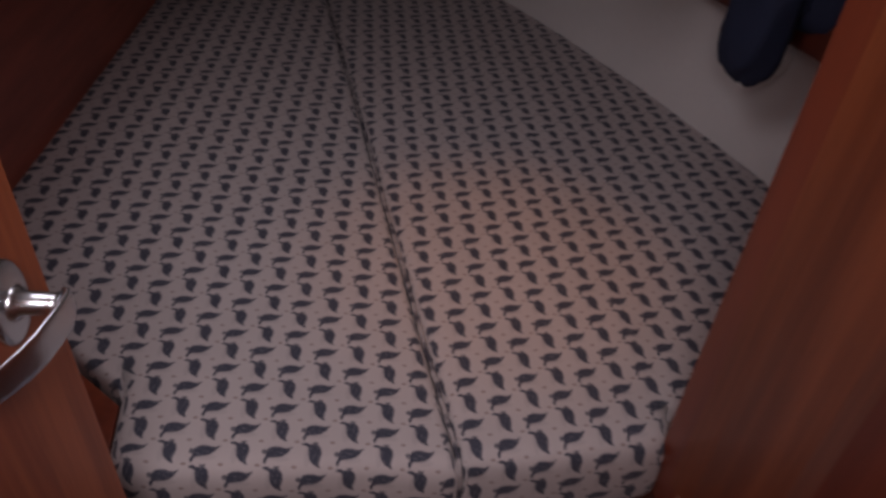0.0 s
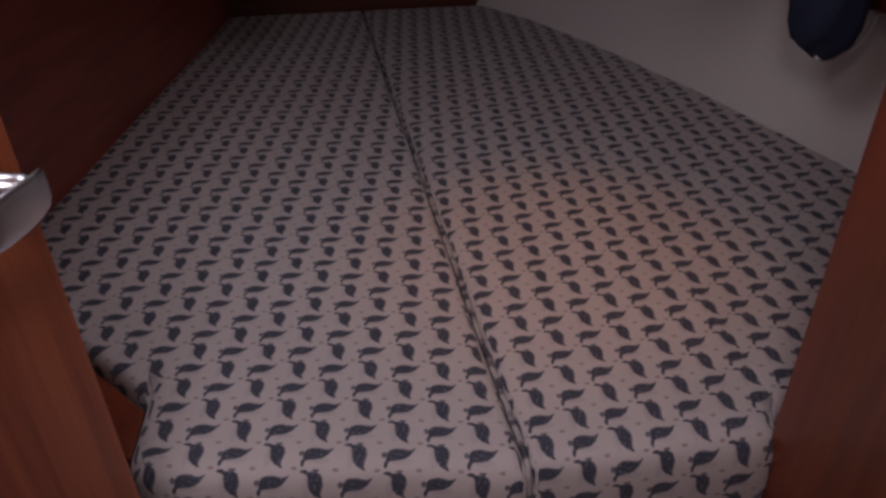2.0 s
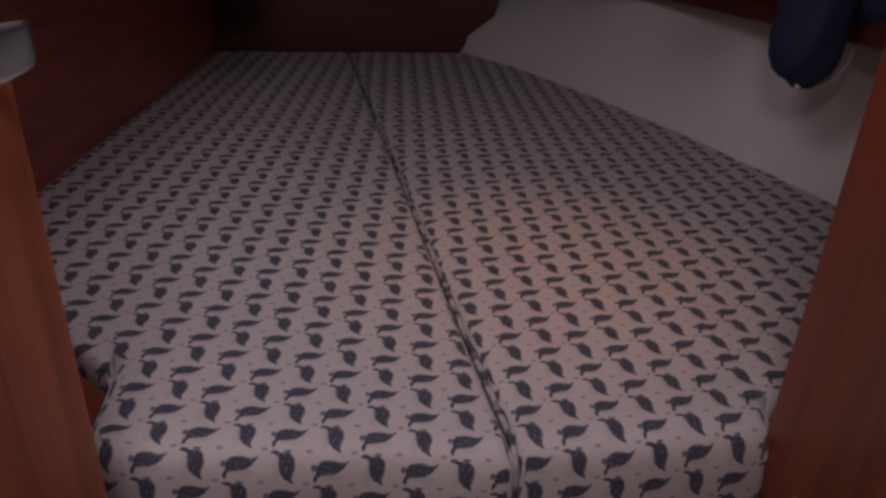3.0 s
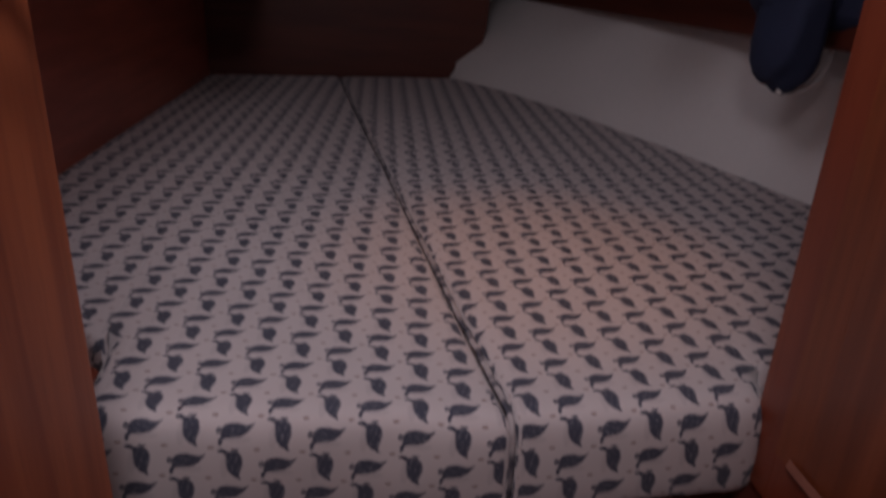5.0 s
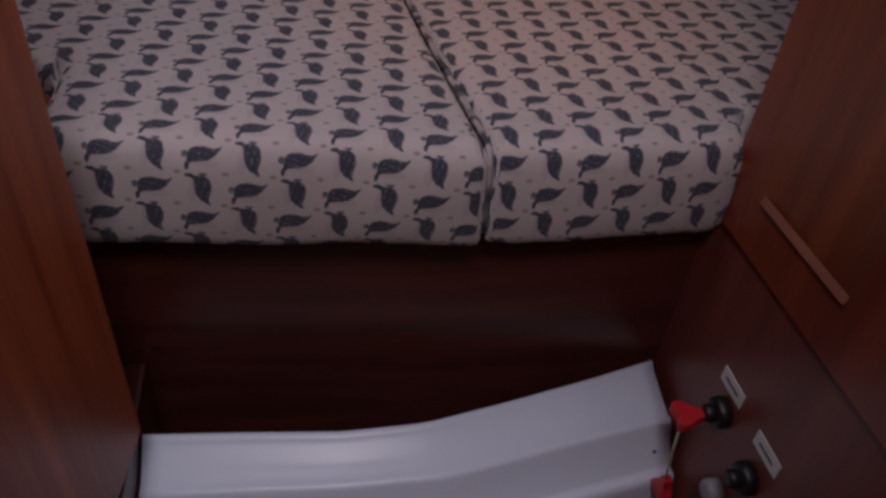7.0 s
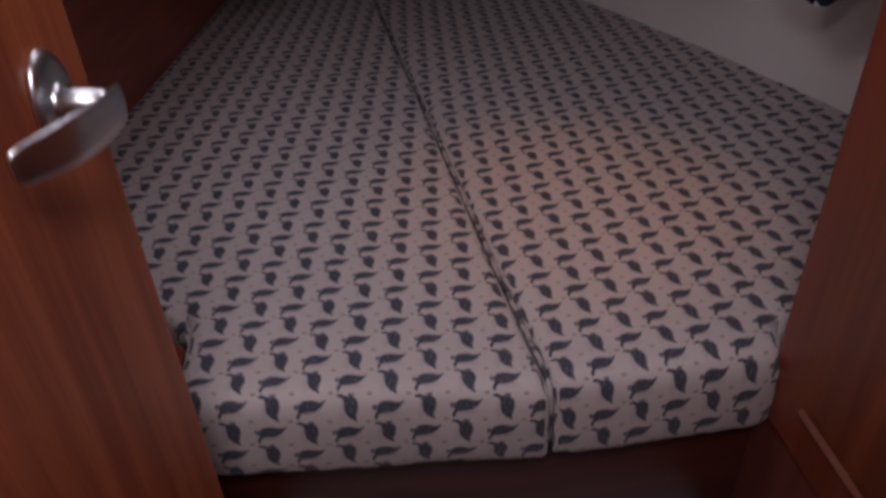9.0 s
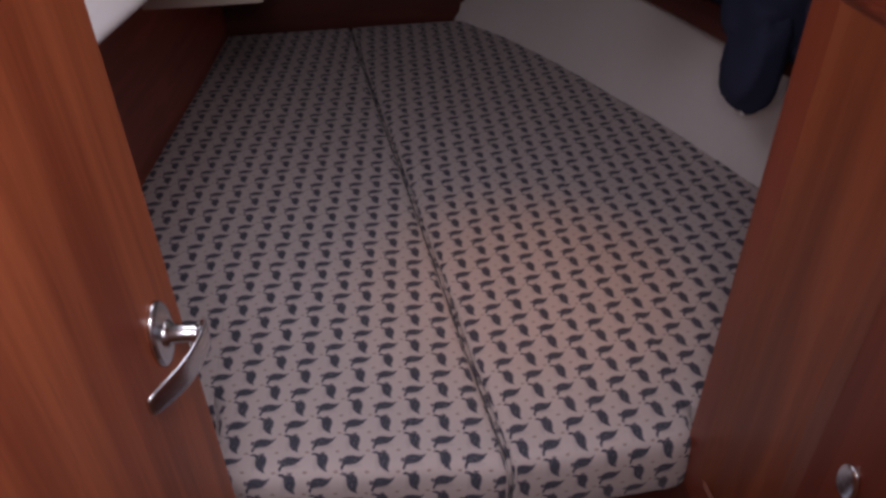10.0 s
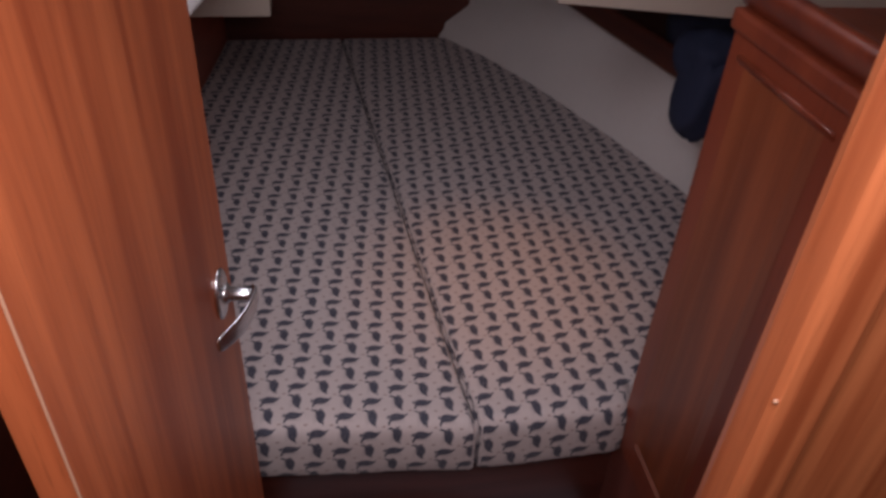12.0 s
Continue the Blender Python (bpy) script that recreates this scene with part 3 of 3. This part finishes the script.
part("latch", ellipse_plate((0.0, 0.3095, 0.980), cab_m, 0.0165, 0.024, 0.005, dome=0.002), M_CHROME, cabinet, "oval chrome push latch", smooth=True)
top = part("top", box(-0.60, 0.008, -0.008, LONG, 1.464, 1.494, bevel=0.006, turn=cab_m), M_CABINET, cabinet)
part("rail_edge", tube([cab_m @ Vector((-0.012, y, 1.515)) for y in np.linspace(-0.004, LONG, 12)], [(0.018, 0.045)] * 12, sides=16), M_CABINET, cabinet, "rounded mahogany fiddle rail", smooth=True)

def butterfly_key():
    """A flat two-winged key on a short neck, pointing out along x."""
    return prism([(0.018, -0.006), (0.033, -0.008), (0.046, -0.020), (0.056, -0.022), (0.061, -0.014), (0.054, 0.0), (0.061, 0.013), (0.056, 0.020), (0.046, 0.018), (0.033, 0.008), (0.018, 0.006)], -0.007, 0.007, bevel=0.002)


# battery switches low on the cabinet, with their stickers
for y, z in ((0.160, 0.385), (0.244, 0.366)):
    switch = thing("battery_switch", "black round battery switch on the dark cabinet side", "switch", "battery switches")
    part("switch_base", ellipse_plate((-0.006, y, z), cab_m, 0.021, 0.021, 0.016), M_BLACK, switch, smooth=True)
    part("collar", ellipse_plate((0.009, y, z), cab_m, 0.012, 0.012, 0.014), M_BLACK, switch, smooth=True)
    if y < 0.2:
        grip = butterfly_key()
        bmesh.ops.transform(grip, matrix=cab_m @ Matrix.Translation((0.0, y, z - 0.004)), verts=grip.verts)
        part("key", grip, M_RED, switch, "red plastic switch key")
for y, z in ((0.155, 0.428), (0.249, 0.421)):
    sticker = thing("sticker", "small pale sticker with a line of print above a switch", "sticker", "stickers")
    part("paper", box(-0.006, -0.0048, y - 0.026, y + 0.026, z - 0.0115, z + 0.0115, turn=cab_m), M_LABEL, sticker)
    part("print_bar", box(-0.0049, -0.0042, y - 0.016, y + 0.015, z - 0.002, z + 0.002, turn=cab_m), M_INK, sticker)
spare = thing("switch_key", "spare red switch key hanging on a pale cord", "key")
head = butterfly_key()
bmesh.ops.transform(head, matrix=cab_m @ Matrix.Translation((0.036, 0.167, 0.272)) @ Matrix.Rotation(radians(90), 4, "Y"), verts=head.verts)
part("key_head", head, M_RED, spare)
part("cord", tube([cab_m @ Vector(p) for p in ((0.050, 0.166, 0.376), (0.055, 0.172, 0.362), (0.052, 0.172, 0.330), (0.044, 0.169, 0.285), (0.036, 0.168, 0.234))], 0.0018, sides=8), M_CORD, spare, smooth=True)
socket = thing("grey_socket", "small grey plastic socket low on the cabinet side", "socket")
part("socket_body", ellipse_plate((-0.006, 0.213, 0.290), cab_m, 0.017, 0.017, 0.020), M_GREY, socket, smooth=True)

# ---- white moulded step below the berth ----
RIM = [(-0.411, -0.029), (-0.281, -0.041), (-0.158, -0.054), (-0.048, -0.053), (0.072, -0.031), (0.202, -0.004), (0.318, 0.024)]
RIDGE = [(-0.411, -0.100), (-0.163, -0.119), (-0.033, -0.121), (0.043, -0.110), (0.142, -0.092), (0.29, -0.070), (0.318, -0.070)]


def step_rows():
    rows = []
    for x in np.linspace(-0.411, 0.312, 30):
        a, b = glide(RIM, x), glide(RIDGE, x)
        rows.append([(x, a + 0.004, 0.0), (x, a + 0.004, 0.298), (x, a, 0.306), (x, a - 0.006, 0.307), (x, a - 0.010, 0.302), (x, a - 0.016, 0.298), (x, 0.5 * (a + b), 0.288), (x, b + 0.012, 0.278), (x, b + 0.006, 0.280), (x, b + 0.001, 0.279), (x, b - 0.003, 0.274), (x, b - 0.006, 0.266), (x, b - 0.034, 0.222), (x, b - 0.039, 0.217), (x, b - 0.045, 0.218), (x, b - 0.050, 0.215), (x, b - 0.054, 0.207), (x, b - 0.060, 0.0)])
    return rows


step = thing("step", "glossy white moulded step below the berth", "step")
bm = sheet(step_rows())
ends = [v for v in bm.verts]
n = 18
bm.verts.ensure_lookup_table()
bm.faces.new([bm.verts[i] for i in range(n)])
bm.faces.new([bm.verts[len(ends) - 1 - i] for i in range(n)])
part("tread", bm, M_GEL, step, smooth=False)
for f in step.children[0].data.polygons:
    f.use_smooth = len(f.vertices) == 4
part("screw", ellipse_plate((0, 0, 0), Matrix.Translation((0.285, -0.094, 0.243)) @ Matrix.Rotation(radians(-90), 4, "Z"), 0.003, 0.003, 0.002), M_BLACK, step)

# ---- shelf and things along the hull ----
shelf = thing("hull_shelf", "dark mahogany shelf rail along the hull", "shelf")
shelf_x = lambda y: 0.7187 - 0.1269 * (y - 1.0)
shelf_z = lambda y: 1.0163 - 0.0247 * (y - 1.0)
RUN = np.linspace(-0.5, 2.25, 21)
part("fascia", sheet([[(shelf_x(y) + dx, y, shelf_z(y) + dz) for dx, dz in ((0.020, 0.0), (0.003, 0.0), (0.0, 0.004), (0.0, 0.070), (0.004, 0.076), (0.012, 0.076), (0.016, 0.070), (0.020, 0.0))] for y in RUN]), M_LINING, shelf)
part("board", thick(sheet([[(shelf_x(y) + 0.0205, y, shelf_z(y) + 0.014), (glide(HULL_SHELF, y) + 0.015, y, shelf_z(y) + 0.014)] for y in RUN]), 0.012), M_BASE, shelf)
# sheet added before the pale hull to darken the recess like shade
part("back_board", thick(sheet([[(glide(HULL_SHELF, y) + dx, y, z) for dx, z in ((-0.037, 1.012), (0.018, 1.12), (0.075, 1.262))] for y in RUN]), 0.006), M_RECESS_SHADE, shelf)


def blob(centre, radii, seed, rough=0.10, rings=18, sides=26, power=1.0, lean=(0, 0)):
    """A soft stuffed shape."""
    bm = bmesh.new()
    rows_b = []
    for i in range(rings + 1):
        q = math.pi * i / rings
        row = []
        for n in range(sides):
            w = 2 * math.pi * n / sides
            d = Vector((math.sin(q) * math.cos(w), math.sin(q) * math.sin(w), math.cos(q)))
            d = Vector([math.copysign(abs(c) ** power, c) for c in d])
            k = 1 + rough * noise.noise(d * 1.6 + Vector((seed, 0, 0))) + rough * 0.4 * noise.noise(d * 5 + Vector((0, seed, 0)))
            p = Vector((d.x * radii[0], d.y * radii[1], d.z * radii[2])) * k
            row.append(bm.verts.new((centre[0] + p.x + lean[0] * p.z, centre[1] + p.y + lean[1] * p.z, centre[2] + p.z)))
        rows_b.append(row)
    for one, two in zip(rows_b, rows_b[1:]):
        for n in range(sides):
            bm.faces.new((one[n], one[(n + 1) % sides], two[(n + 1) % sides], two[n]))
    bmesh.ops.remove_doubles(bm, verts=bm.verts, dist=1e-5)
    return bm


bag = thing("bolster", "navy blue fabric bolster with white piping drooping over the shelf rail", "cushion")
part("hanging_end", blob((0.702, 0.690, 1.055), (0.050, 0.080, 0.113), 2.2, power=0.76, rough=0.16, lean=(0.10, 0.0)), M_NAVY, bag, smooth=True)
part("shoulder", blob((0.745, 0.735, 1.130), (0.088, 0.110, 0.075), 7.7, power=0.8, rough=0.18), M_NAVY, bag, smooth=True)
part("body", blob((0.845, 0.82, 1.120), (0.115, 0.30, 0.100), 5.2, power=0.8), M_NAVY, bag, smooth=True)
part("piping", tube([(0.788, 0.685, 1.045), (0.787, 0.672, 1.020), (0.780, 0.664, 0.995), (0.766, 0.660, 0.972), (0.742, 0.658, 0.952), (0.712, 0.658, 0.941), (0.682, 0.662, 0.943)], 0.005, sides=8), M_PIPING, bag, smooth=True)

# ---- what hangs above the berth ----
locker = thing("overhead_box", "cream painted box below the cockpit, over the foot of the berth", "box")
part("box_body", box(-0.76, -0.375, 1.33, 2.12, 1.05, 1.90, bevel=0.006), M_CREAM, locker)
liner = thing("side_liner", "white padded liner panel above the inner wall", "panel")
bm = prism([(-0.56, 0.22), (-0.376, 1.24), (-0.41, 1.25), (-0.80, 1.25), (-0.80, 0.22)], 1.28, 1.62)
for v in bm.verts:
    if v.co.z > 1.5 and v.co.x > -0.79:
        v.co.x -= 0.20
bmesh.ops.bevel(bm, geom=list(bm.edges), offset=0.030, segments=4, affect="EDGES", profile=0.5)
part("liner_panel", bm, M_WHITE, liner, smooth=True)
part("upper_panel", box(-0.80, -0.62, 0.23, 1.24, 1.621, 1.90), M_WHITE, liner)

beam = thing("deckhead_panel", "cream deckhead panel hanging above the hull side of the berth", "panel")
part("panel_body", prism([(0.33, 0.792), (0.742, 0.672), (1.12, 0.562), (1.12, 0.64), (0.742, 0.76), (0.33, 0.88)], 1.256, 1.90, bevel=0.004), M_CREAM, beam)

# invented ring, out of view, where the added warm spot sits
lamp = thing("reading_spot", "small chrome ring added round the unseen warm spot", "lamp")
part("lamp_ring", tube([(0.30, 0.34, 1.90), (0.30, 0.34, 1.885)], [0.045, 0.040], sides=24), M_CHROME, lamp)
